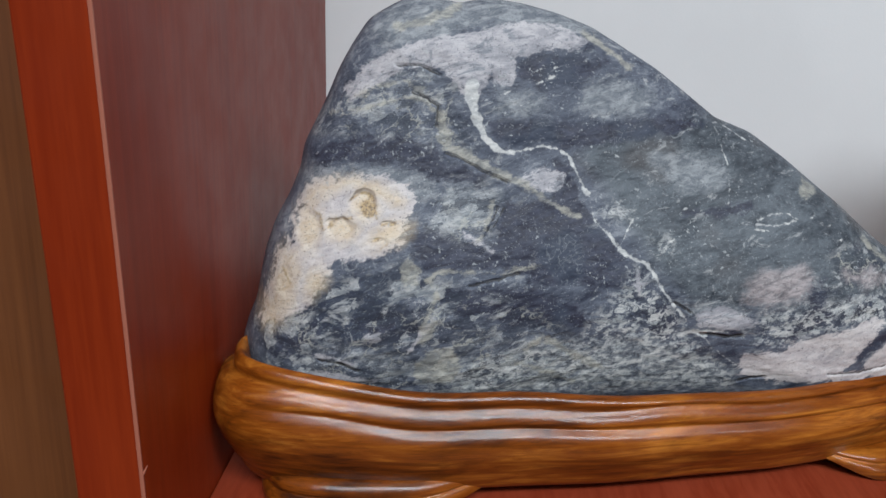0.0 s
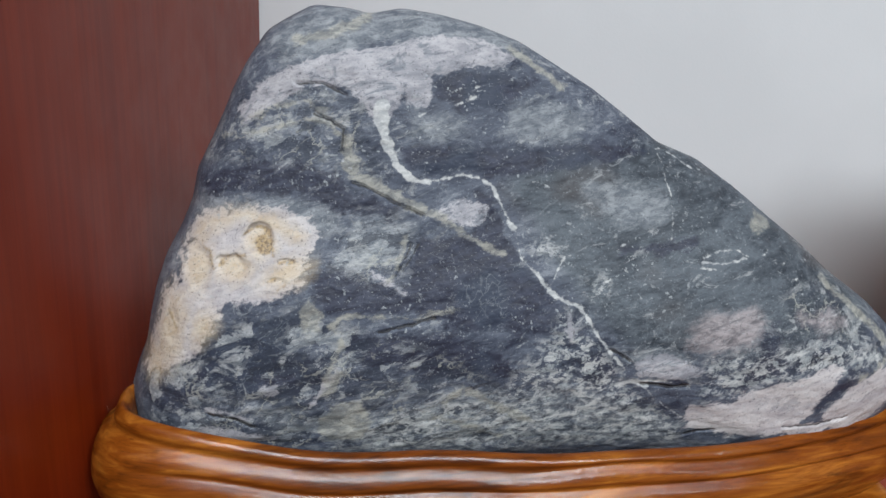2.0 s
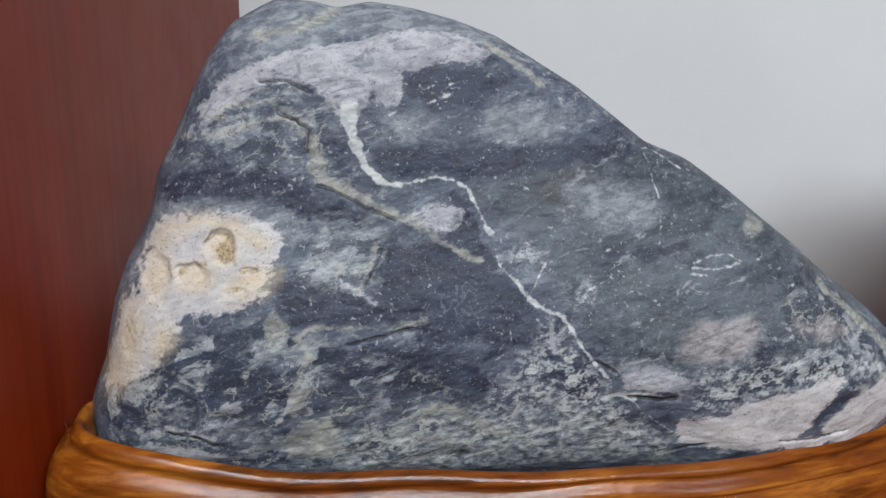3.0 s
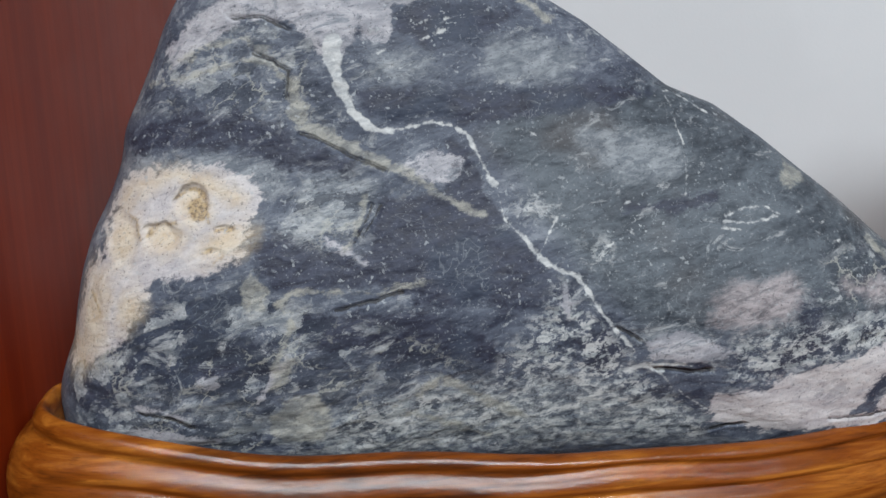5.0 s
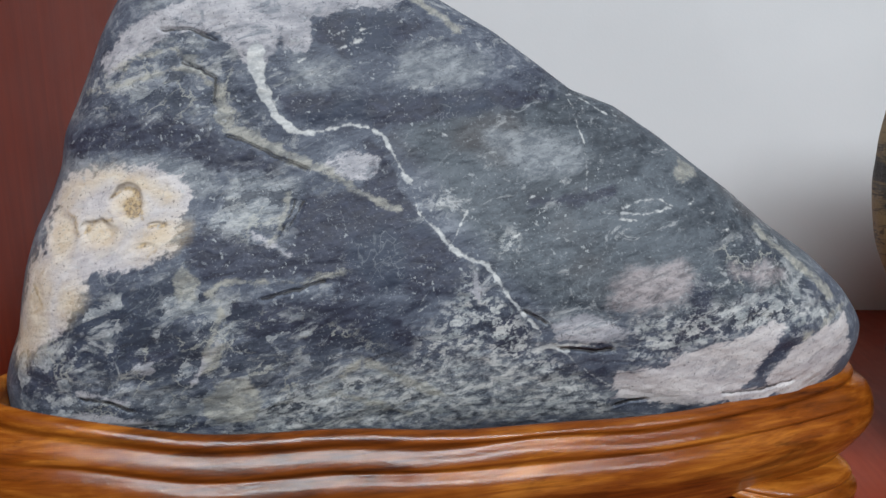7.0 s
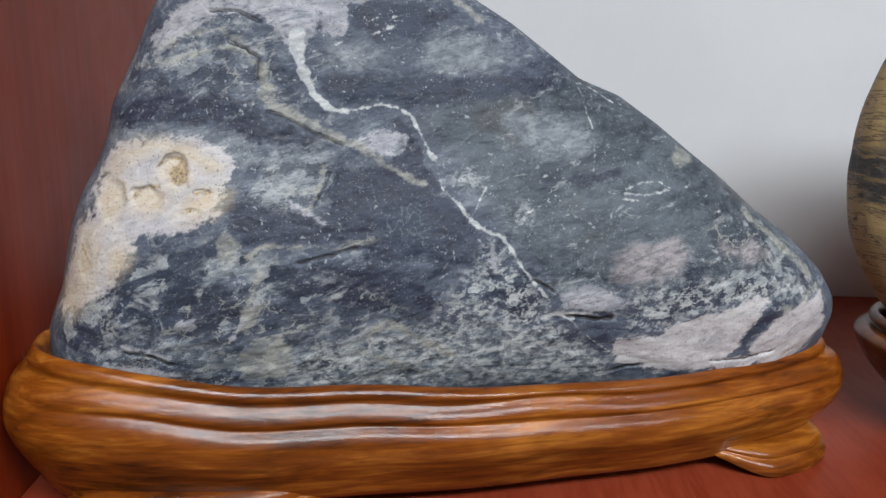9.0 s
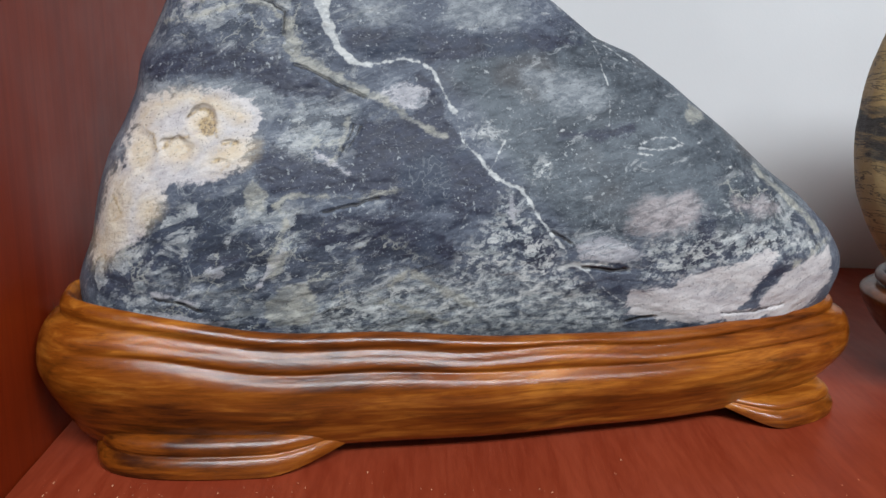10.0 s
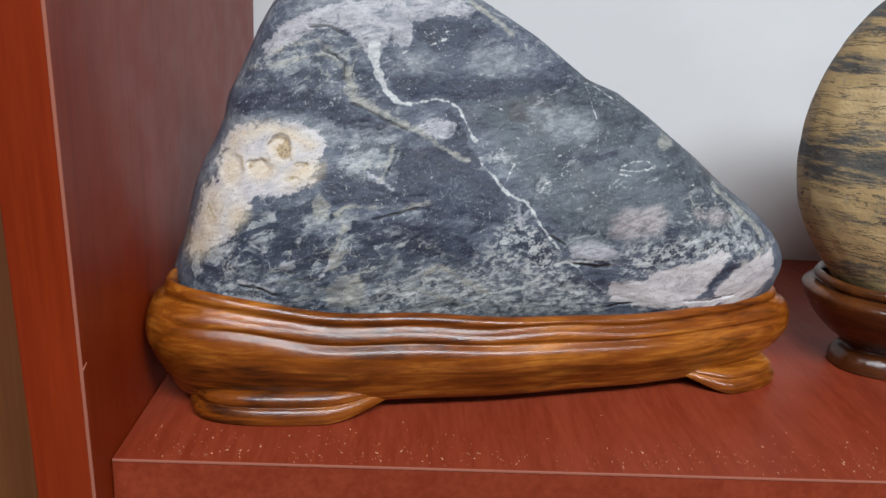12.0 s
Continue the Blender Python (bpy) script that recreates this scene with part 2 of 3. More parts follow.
def face_depth(u, z):
    """v of the stone's front at (u, z), before the fine relief."""
    a, r = np.arctan2(z - CZ, u - CU), np.hypot(u - CU, z - CZ)
    rho = np.clip(r / outline_radius(a), 0, 1)
    return middle(u) - bulge(z) * swell(rho, u)


def ring_steps(rings):
    x = np.linspace(0.0003, 1, rings)
    return 0.35 * np.sin(x * np.pi / 2) + 0.65 * x


def stone_sheet(rings, spokes, front):
    """Vertices of the front or the back half, ring by ring from the middle."""
    rho = ring_steps(rings)
    ang = np.linspace(-np.pi, np.pi, spokes + 1)[:-1]
    rad = outline_radius(ang)
    u = CU + rho[:, None] * rad[None] * np.cos(ang)[None]
    z = CZ + rho[:, None] * rad[None] * np.sin(ang)[None]
    full = swell(rho[:, None], u)
    v = middle(u) - bulge(z) * full if front else middle(u) + 0.020 * full
    return np.stack([u, v, z], -1).reshape(-1, 3)


# ---- pigment of the stone: distance fields in millimetres, positive inside ----
FAR = -12.0
FIELDS = {}
PITS = []


def shape_field(kind, value):
    FIELDS[kind] = np.maximum(FIELDS.get(kind, FAR), value)


def segment_distance(pu, pz, a, b):
    du, dz = b[0] - a[0], b[1] - a[1]
    t = np.clip(((pu - a[0]) * du + (pz - a[1]) * dz) / max(du * du + dz * dz, 1e-9), 0, 1)
    return np.hypot(pu - a[0] - t * du, pz - a[1] - t * dz)


def patch(kind, *corners):
    """A closed patch with the given corners (along, up)."""
    near, inside = np.full(len(SU), 1e3), np.zeros(len(SU), bool)
    for a, b in zip(corners, corners[1:] + corners[:1]):
        near = np.minimum(near, segment_distance(SU, SZ, a, b))
        with np.errstate(divide="ignore", invalid="ignore"):
            inside ^= ((a[1] > SZ) != (b[1] > SZ)) & (SU < (b[0] - a[0]) * (SZ - a[1]) / (b[1] - a[1]) + a[0])
    shape_field(kind, np.where(inside, near, -near))


def vein(kind, half, *points):
    """A vein of that half width along the points."""
    near = np.full(len(SU), 1e3)
    for a, b in zip(points, points[1:]):
        near = np.minimum(near, segment_distance(WU, WZ, a, b))
    shape_field(kind, half - near)


def blob(kind, u, z, ru, rz, tilt):
    c, s = math.cos(radians(tilt)), math.sin(radians(tilt))
    du, dz = SU - u, SZ - z
    shape_field(kind, (1 - np.hypot((du * c + dz * s) / ru, (dz * c - du * s) / rz)) * min(ru, rz))


def pit(u, z, ru, rz, depth):
    PITS.append((u, z, ru, rz, depth))


RINGS, SPOKES = 320, 1300
RHO = ring_steps(RINGS)
FACE = stone_sheet(RINGS, SPOKES, True)
SU, SZ = FACE[:, 0] * 1000, FACE[:, 2] * 1000
# veins wander a little
WU = SU + 0.7 * lattice(FACE * 160, 21) + 0.35 * lattice(FACE * 420, 22)
WZ = SZ + 0.7 * lattice(FACE * 160, 31) + 0.35 * lattice(FACE * 420, 32)

# the white vein: broad where it leaves the white mass, thin and broken further down
vein("vein", 3.4, (-93, 205), (-93.5, 199))
vein("vein", 2.5, (-93.5, 199), (-92, 194), (-90.5, 188))
vein("vein", 1.9, (-90.5, 188), (-87, 181.5), (-82, 177))
vein("vein", 1.2, (-82, 177), (-77, 174.3), (-74, 174.5))
vein("vein", 0.75, (-77, 174.3), (-68, 175.6), (-60, 177), (-52, 176.4))
vein("vein", 0.9, (-62, 177), (-55, 177.2))
vein("vein", 1.0, (-50, 175), (-46, 173), (-44, 169))
vein("vein", 0.5, (-44, 169), (-41, 163), (-38, 158), (-36, 155), (-35, 149), (-34, 144))
vein("vein", 1.6, (-39, 159), (-37, 156))
vein("vein", 0.8, (-34, 144), (-29, 139), (-25, 135), (-21, 130))
vein("vein", 1.1, (-21, 130), (-15, 126), (-8, 123), (-4, 118))
vein("vein", 0.8, (-4, 118), (2, 109), (8, 102), (15, 94))
vein("vein", 0.45, (22, 88), (34, 77), (48, 66))
vein("vein", 0.4, (-34, 144), (-28, 145.2), (-22.5, 145.8))
vein("vein", 0.4, (-20.4, 132.3), (-17, 139), (-14.1, 143.4))
# white chips: a star, a flare, an open ring and small dashes
patch("pale", (-18, 114), (-14, 116), (-12.5, 120), (-11, 115.5), (-7, 115), (-10, 112), (-11, 108), (-14, 111))
vein("vein", 1.5, (12, 86), (19, 89.3), (26, 86))
vein("vein", 0.7, (19, 89), (37, 88))
vein("vein", 0.6, (52, 143), (60, 145.8), (68, 145.2), (74, 142.5))
vein("vein", 0.7, (51, 140.6), (62, 139.8), (73, 142))
vein("vein", 0.5, (49, 137.5), (58, 137))
vein("vein", 0.3, (35, 185), (37, 176), (38, 163), (37, 150))
vein("vein", 0.35, (-27.3, 174.6), (-19.2, 172.7))
vein("vein", 0.35, (10.8, 142), (16.8, 135.2), (20.5, 131.8))
vein("vein", 0.4, (30, 186), (38, 188), (48, 181), (58, 175.7))
for cu, cz, length in ((-66, 210, 3), (-61, 212, 2), (-57, 208, 4), (-53, 213, 3), (-62, 206, 2), (-78, 201, 5), (-70, 196, 4),
                       (-28, 150, 2), (4, 133, 3), (-2, 127, 2), (12, 148, 2), (30, 136, 2), (82, 143, 3), (92, 138, 3), (96, 131, 4)):
    vein("vein", 0.55, (cu, cz), (cu + length, cz + 0.35 * length))
# beige veins and spots
vein("tan", 1.3, (-121, 199), (-114, 197), (-109, 192))
vein("tan", 2.8, (-108, 191), (-106.5, 184), (-105, 178))
vein("tan", 1.9, (-105, 177), (-96, 172.5), (-87, 168))
vein("tan", 1.5, (-87, 168), (-78, 163.5), (-68, 160), (-60, 154))
vein("tan", 0.5, (-60, 154), (-50, 149), (-42, 146))
vein("tan", 0.8, (-115, 117), (-110, 120.5), (-101, 121), (-79, 120), (-62, 124))
vein("tan", 0.9, (-83, 152), (-84.5, 146), (-88, 139), (-91, 136))
vein("tan", 0.7, (-111, 110), (-113, 102), (-117, 94))
patch("tan", (79, 157), (84, 159.5), (90, 156), (91, 153), (80, 152))
vein("tan", 1.8, (-127, 230), (-116, 232), (-104, 237), (-98, 240))
vein("tan", 1.5, (-36, 229), (-24, 222), (-12, 214))
vein("tan", 2.0, (117, 130), (128, 120), (140, 110), (150, 101))
vein("tan", 1.3, (158, 96), (142, 90), (133, 86))
vein("tan", 1.4, (-66, 80), (-59, 88), (-52, 84), (-40, 77), (-26, 68))
vein("tan", 0.9, (-70, 73), (-58, 69), (-38, 59))
vein("tan", 0.5, (-150, 196), (-138, 203), (-125, 206), (-116, 201))
vein("tan", 0.5, (-157, 190), (-146, 192), (-138, 203))
vein("tan", 0.5, (-146, 192), (-131, 197), (-121, 199))
patch("tan", (-120, 84), (-114, 87), (-108, 98), (-113, 98))
patch("tan", (-128, 123), (-124, 127), (-118, 121), (-119, 114), (-126, 114))
patch("tan", (-121, 69), (-115, 80), (-103, 82), (-97, 73), (-102, 62), (-117, 63))
# the white mass near the top and smaller pale pieces
patch("pale", (-136, 216), (-122, 223), (-105, 226), (-82, 231), (-67, 234), (-50, 232), (-38, 228), (-33, 224), (-46, 221), (-59, 221), (-72, 217), (-73, 205), (-82, 207), (-84, 211), (-87, 203), (-90, 200), (-95, 197), (-100, 205), (-107, 211), (-118, 213), (-129, 212))
patch("pale", (-151, 201), (-143, 211), (-131, 218), (-122, 214), (-127, 209), (-141, 201), (-149, 194))
patch("pale", (-144, 89), (-138, 91), (-136, 86), (-142, 85))
patch("pale", (-179, 66), (-163, 68), (-147, 66), (-136, 63), (-150, 61), (-170, 61))
patch("pale", (18, 98), (30, 102), (52, 93), (40, 88), (21, 91))
patch("pale", (-68, 165), (-56, 168), (-48, 164), (-52, 157), (-61, 157), (-70, 160))
vein("pale", 0.9, (-167, 77), (-158, 76), (-149, 72))
vein("pale", 1.0, (-98, 138), (-91, 135), (-84, 130))
vein("pale", 0.9, (-112, 98), (-118, 88), (-124, 80))
patch("milk", (-172, 152), (-163, 160), (-150, 163), (-137, 163), (-123, 159), (-118, 152), (-123, 146), (-126, 138), (-130, 131), (-144, 126), (-157, 123), (-164, 114), (-171, 102), (-181, 94), (-194, 87), (-190, 103), (-185, 120), (-177, 133), (-174, 144))
patch("milk", (49, 62), (50, 74), (68, 77), (77, 84), (96, 87), (114, 96), (121, 91), (112, 72), (102, 58), (75, 57))
patch("milk", (115, 66), (126, 79), (145, 89), (158, 93), (164, 74), (150, 58), (128, 56))
patch("milk", (100, 63), (116, 63), (130, 60), (116, 57), (98, 57))
# cream stain of the white patch: its rim and its hollows
vein("cream", 2.6, (-171, 142), (-166, 152), (-158, 157), (-148, 160), (-139, 157), (-128, 152))
blob("cream", -143, 149, 6, 7, 0)
blob("cream", -154, 138, 8, 5.5, 12)
blob("cream", -169, 136, 5.5, 10, -18)
blob("cream", -133, 137, 10, 5, 24)
blob("cream", -181, 110, 6, 17, -14)
blob("cream", -167, 113, 4, 7, -30)
blob("cream", -189, 94, 5, 8, -14)
# brown of the pits; arcs along their edges are shade put into the colour
blob("pit_brown_shade", -141.5, 147.5, 3.6, 3.6, 0)
vein("pit_brown_shade", 0.6, (-149, 151), (-146, 154.5), (-141, 154.5), (-138, 150), (-138, 144))
vein("pit_brown_shade", 0.35, (-160, 138), (-156, 142), (-150, 143.5))
vein("pit_brown_shade", 0.45, (-167, 144.5), (-164, 143), (-162.5, 137))
vein("pit_brown_shade", 0.7, (-135, 141), (-129.5, 142))
vein("pit_brown_shade", 0.5, (-140, 133), (-137, 134.5))
vein("pit_brown_shade", 0.4, (-136, 131), (-133, 132.5))
vein("pit_brown_shade", 0.4, (-181, 116), (-178.5, 111))
# dark ground
patch("dark", (-85, 188), (-68, 189), (-52, 190), (-25, 189), (5, 191), (28, 187), (18, 184), (-9, 181), (-35, 178), (-47, 176), (-54, 179), (-68, 178), (-78, 178), (-84, 182))
patch("dark", (-70, 216), (-59, 220), (-39, 219), (-23, 217), (-29, 212), (-42, 206), (-59, 204), (-71, 209))
patch("dark", (-78, 153), (-59, 154), (-45, 160), (-36, 147), (-28, 136), (-21, 127), (-11, 122), (-21, 115), (-36, 113), (-55, 114), (-79, 121), (-97, 121), (-115, 121), (-122, 128), (-121, 136), (-115, 143), (-97, 134), (-83, 134))
patch("dark", (-110, 112), (-88, 113), (-62, 113), (-43, 103), (-34, 92), (-49, 90), (-69, 94), (-92, 100), (-108, 100))
patch("dark", (-159, 177), (-143, 181), (-121, 180), (-112, 178), (-105, 170), (-87, 164), (-85, 158), (-105, 162), (-128, 168), (-150, 168), (-164, 165), (-165, 169))
patch("dark", (-167, 105), (-153, 115), (-135, 121), (-128, 116), (-133, 105), (-115, 100), (-120, 90), (-142, 85), (-165, 83), (-175, 71), (-187, 71), (-192, 83), (-176, 96))
patch("dark", (-52, 173), (-46, 168), (-42, 160), (-40, 150), (-46, 150), (-48, 160), (-56, 170))
patch("dark", (-8, 100), (4, 104), (10, 94), (6, 84), (-4, 88))
patch("dark", (76, 112), (86, 116), (87, 104), (92, 96), (82, 88), (73, 78), (68, 86), (77, 100))
patch("dark", (97, 107), (118, 107), (121, 98), (109, 92), (98, 96))
patch("dark", (108, 72), (118, 84), (132, 93), (136, 90), (124, 77), (114, 68))
vein("dark", 1.6, (12, 146), (35, 147), (49, 150))
# recess under the low left ledge: its shade put into the colour
patch("dark", (-160, 74), (-150, 74), (-138, 68), (-150, 68))
# the ground of diagonal shreds, the clouded and the speckled ground
patch("streak", (-196, 86), (-165, 112), (-128, 124), (-100, 112), (-60, 100), (-20, 70), (-30, 52), (-120, 56), (-190, 60))
patch("streak", (-165, 180), (-152, 206), (-130, 214), (-104, 205), (-98, 190), (-90, 176), (-112, 180), (-140, 182))
patch("streak", (92, 128), (118, 130), (150, 102), (160, 92), (130, 92), (100, 92), (86, 102))
patch("streak", (-118, 150), (-103, 160), (-92, 162), (-78, 156), (-66, 155), (-78, 148), (-86, 138), (-100, 136), (-115, 142))
patch("cloud", (-140, 228), (-127, 241), (-113, 245), (-94, 244), (-76, 245), (-56, 242), (-36, 236), (-26, 226), (-46, 228), (-67, 232), (-93, 230), (-114, 224), (-133, 219))
patch("cloud", (-34, 206), (-14, 207), (0, 201), (-6, 192), (-27, 190), (-40, 195))
patch("cloud", (-7, 174), (17, 175), (30, 170), (40, 162), (26, 155), (3, 160))
patch("cloud", (-112, 152), (-103, 158), (-92, 162), (-78, 157), (-83, 146), (-90, 140), (-101, 143))
patch("cloud", (-146, 80), (-132, 81), (-124, 69), (-131, 60), (-147, 66))
patch("cloud", (-96, 74), (-66, 84), (-46, 88), (-22, 72), (-30, 54), (-96, 56))
patch("cloud", (-30, 84), (-10, 88), (20, 76), (44, 64), (44, 52), (-30, 52))
patch("cloud", (-176, 160), (-163, 166), (-140, 168), (-118, 165), (-108, 155), (-118, 150), (-140, 160), (-168, 156))
patch("cloud", (-78, 202), (-62, 200), (-55, 194), (-72, 191), (-82, 194))
patch("cloud", (10, 104), (40, 99), (48, 88), (24, 90))
patch("mott", (-30, 98), (-14, 120), (-4, 112), (18, 84), (49, 63), (48, 52), (-36, 52), (-104, 54), (-100, 70), (-66, 82), (-40, 84))
patch("mott", (53, 101), (80, 101), (120, 106), (156, 94), (160, 85), (111, 91), (82, 84), (54, 79))
patch("mott", (-30, 148), (-22, 151), (-20, 146), (-27, 144))
patch("mott", (-4, 134), (4, 136), (5, 129), (-3, 129))
patch("pink", (43, 112), (52, 119), (74, 122), (79, 116), (74, 106), (56, 101), (44, 105))
patch("pink", (98, 116), (112, 119), (124, 114), (110, 109))
vein("crack", 0.5, (-95, 114), (-83, 117), (-72, 120))
vein("crack", 0.6, (23, 87), (32, 85.5), (45, 85))
vein("crack", 0.8, (51.8, 57.5), (57.4, 59.6), (63.5, 60))
vein("crack", 0.5, (-166, 74.5), (-157, 73.5), (-147, 69))
vein("crack", 0.4, (-81, 149.5), (-84, 143), (-88, 137))
vein("crack", 0.4, (-78, 149), (-82, 143), (-85, 139))
vein("crack", 0.5, (-121, 201), (-114, 198.5), (-109, 195), (-109.5, 186))
vein("crack", 0.3, (97, 61.9), (115.9, 61.5), (132.5, 63.8))
vein("crack", 0.35, (-128, 213), (-118, 212.5), (-108, 209))
vein("crack", 0.4, (-105, 174), (-96, 169.5), (-87, 165.3), (-76, 161))
vein("crack", 0.4, (8, 104), (13, 100), (17, 98))
pit(-143.5, 149.5, 6.5, 6.5, 2.6)
pit(-154.5, 138.0, 7.8, 5.4, 2.2)
pit(-168.5, 136.5, 6.0, 9.7, 2.2)
pit(-132.5, 141.2, 4.5, 1.7, 1.3)
pit(-137.0, 133.0, 6.0, 2.6, 1.0)
pit(-180.5, 111.0, 3.6, 8.5, 1.3)
patch("green", (-24, 150), (-40, 172), (-30, 185), (10, 185), (40, 195), (110, 150), (150, 115), (120, 100), (60, 100), (20, 100), (-5, 122))


def stone_material():
    m, tree, b = material("veined_grey_stone", 0.5)
    n = Net(tree)
    obj = n.coords()
    e1 = n.calc("SUBTRACT", n.noise(obj, 75.0, 7, 0.7, 0.6), 0.5)
    e2 = n.calc("SUBTRACT", n.noise(obj, 330.0, 4, 0.6), 0.5)
    flow = n.along(2.6, 16)
    shred = n.along(2.0, 20)
    e3 = n.calc("SUBTRACT", n.noise(flow, 260.0, 7, 0.72, 0.5), 0.5)

    def zone(name, a1, a2, width, a3=0.0):
        s = n.calc("ADD", n.attr(name), n.calc("MULTIPLY", e1, a1))
        s = n.calc("ADD", s, n.calc("MULTIPLY", e2, a2))
        if a3:
            s = n.calc("ADD", s, n.calc("MULTIPLY", e3, a3))
        return n.step(s, -width, width)

    def blend(fac, col, to, amount=1.0):
        return n.mix(n.calc("MULTIPLY", fac, amount), col, to)

    def both(a, c):
        return n.calc("MULTIPLY", a, c)

    big = n.noise(flow, 52.0, 7, 0.68, 1.0)
    fine = n.noise(flow, 300.0, 6, 0.7, 0.5)
    grit = n.noise(obj, 900.0, 3, 0.6)
    tone = n.calc("ADD", n.calc("MULTIPLY", big, 0.55), n.calc("MULTIPLY", fine, 0.45))
    # slate ground
    col = n.mix(n.step(tone, 0.38, 0.5), rgb(50, 54, 68), rgb(80, 85, 98))
    col = n.mix(n.step(tone, 0.5, 0.62), col, rgb(122, 126, 135))
    gcol = n.mix(n.step(tone, 0.38, 0.6), rgb(50, 55, 62), rgb(90, 96, 103))
    gcol = blend(n.step(n.noise(obj, 20.0, 2), 0.52, 0.7), gcol, rgb(77, 72, 71), 0.7)
    col = blend(zone("green", 14.0, 3.0, 8.0), col, gcol, 0.92)
    cloud = zone("cloud", 14.0, 6.0, 4.0, 16.0)
    col = blend(cloud, col, n.mix(n.step(fine, 0.36, 0.64), rgb(98, 103, 111), rgb(150, 153, 157)), 0.75)
    dark = zone("dark", 13.0, 4.0, 1.6, 10.0)
    dcol = n.mix(n.step(fine, 0.36, 0.68), rgb(39, 40, 53), rgb(62, 65, 81))
    dcol = blend(n.step(n.noise(obj, 30.0, 2), 0.5, 0.62), dcol, rgb(56, 64, 79), 0.6)
    col = blend(dark, col, dcol, 0.9)
    # thin shreds everywhere, thick ones in the streaked ground
    wisp = n.noise(shred, 130.0, 7, 0.7, 0.8)
    shade = n.mix(n.step(fine, 0.38, 0.62), rgb(118, 122, 127), rgb(168, 168, 169))
    spare = n.calc("SUBTRACT", 1.0, n.calc("MULTIPLY", dark, 0.6))
    col = blend(both(n.step(wisp, 0.58, 0.64), spare), col, shade, 0.6)
    streak = zone("streak", 12.0, 4.0, 5.0)
    broad = n.noise(shred, 85.0, 8, 0.7, 1.0)
    col = blend(both(streak, n.step(broad, 0.52, 0.58)), col, shade, 0.8)
    col = blend(both(streak, n.step(broad, 0.46, 0.4)), col, rgb(48, 52, 63), 0.7)
    # broken pieces, some light, some dark
    bent = n.warped(n.along(1.7, 24), 130.0, 0.016, 6)
    piece = n.calc("ADD", n.voro(bent, 125.0, "F1", "Color"), n.calc("MULTIPLY", e3, 0.5))
    col = blend(both(streak, n.step(piece, 0.68, 0.76)), col, n.mix(n.step(fine, 0.38, 0.62), rgb(124, 129, 135), rgb(180, 180, 179)), 0.6)
    col = blend(both(streak, n.step(piece, 0.36, 0.3)), col, rgb(52, 57, 69), 0.7)
    rift = n.voro(n.warped(n.along(1.6, 30), 90.0, 0.02, 5), 80.0, "DISTANCE_TO_EDGE")
    rift = both(n.step(rift, 0.045, 0.012), n.step(n.noise(obj, 55.0, 4, 0.6), 0.48, 0.6))
    col = blend(both(streak, rift), col, rgb(170, 168, 160), 0.55)
    # fine white speckle
    blot = n.noise(n.along(1.4, 10), 300.0, 6, 0.74, 0.2)
    motte = zone("mott", 14.0, 5.0, 6.0)
    col = blend(both(motte, n.step(blot, 0.475, 0.55)), col, n.mix(n.step(fine, 0.4, 0.6), rgb(144, 148, 150), rgb(192, 191, 190)), 0.88)
    col = blend(both(motte, n.step(blot, 0.44, 0.39)), col, rgb(50, 54, 64), 0.7)
    # pink, pale, milk-white and cream
    pink = zone("pink", 12.0, 4.0, 4.0, 14.0)
    col = blend(pink, col, n.mix(n.step(fine, 0.36, 0.62), rgb(112, 105, 108), rgb(172, 161, 162)), 0.75)
    pale = zone("pale", 7.0, 3.0, 0.7, 9.0)
    pcol = n.mix(n.step(tone, 0.38, 0.6), rgb(136, 135, 142), rgb(182, 178, 182))
    pcol = blend(n.step(broad, 0.54, 0.62), pcol, rgb(110, 115, 124), 0.75)
    col = blend(both(pale, n.step(e3, 0.04, 0.13, 1.0, 0.3)), col, pcol, 0.92)
    milk = zone("milk", 11.0, 4.0, 1.2, 14.0)
    mcol = n.mix(n.step(tone, 0.38, 0.62), rgb(172, 165, 168), rgb(200, 193, 192))
    mcol = blend(n.step(wisp, 0.58, 0.66), mcol, rgb(136, 132, 136), 0.6)
    col = blend(milk, col, mcol, 0.95)
    col = blend(zone("cream", 8.0, 3.0, 4.5, 5.0), col, n.mix(n.step(fine, 0.38, 0.62), rgb(204, 176, 130), rgb(214, 196, 164)), 0.54)
    # pit brown, with the shade of the pit edges painted in
    col = blend(zone("pit_brown_shade", 2.0, 2.5, 0.8, 2.0), col, n.mix(n.step(grit, 0.4, 0.6), rgb(112, 88, 58), rgb(172, 146, 104)), 0.75)
    tanc = zone("tan", 8.0, 3.0, 1.0, 8.0)
    col = blend(tanc, col, n.mix(n.step(fine, 0.4, 0.6), rgb(126, 125, 121), rgb(172, 168, 157)), 0.66)
    # hair veins: thin ridges of a stretched noise
    for turn, size in ((28, 40.0), (-35, 55.0)):
        hair = n.calc("ABSOLUTE", n.calc("SUBTRACT", n.noise(n.along(1.6, turn), size, 3, 0.55, 1.4), 0.5))
        hair = both(n.step(hair, 0.007, 0.002), n.step(n.noise(obj, size - 10, 2), 0.5, 0.64))
        col = blend(hair, col, rgb(152, 156, 160), 0.2)
    # specks: few large, many small
    spots = n.step(n.noise(obj, 480.0, 2, 0.5), 0.64, 0.70)
    col = blend(both(spots, n.step(n.noise(obj, 50.0, 3), 0.44, 0.62)), col, rgb(168, 171, 174), 0.6)
    specks = n.step(n.noise(obj, 820.0, 2, 0.5), 0.62, 0.7)
    col = blend(specks, col, rgb(146, 149, 155), 0.36)
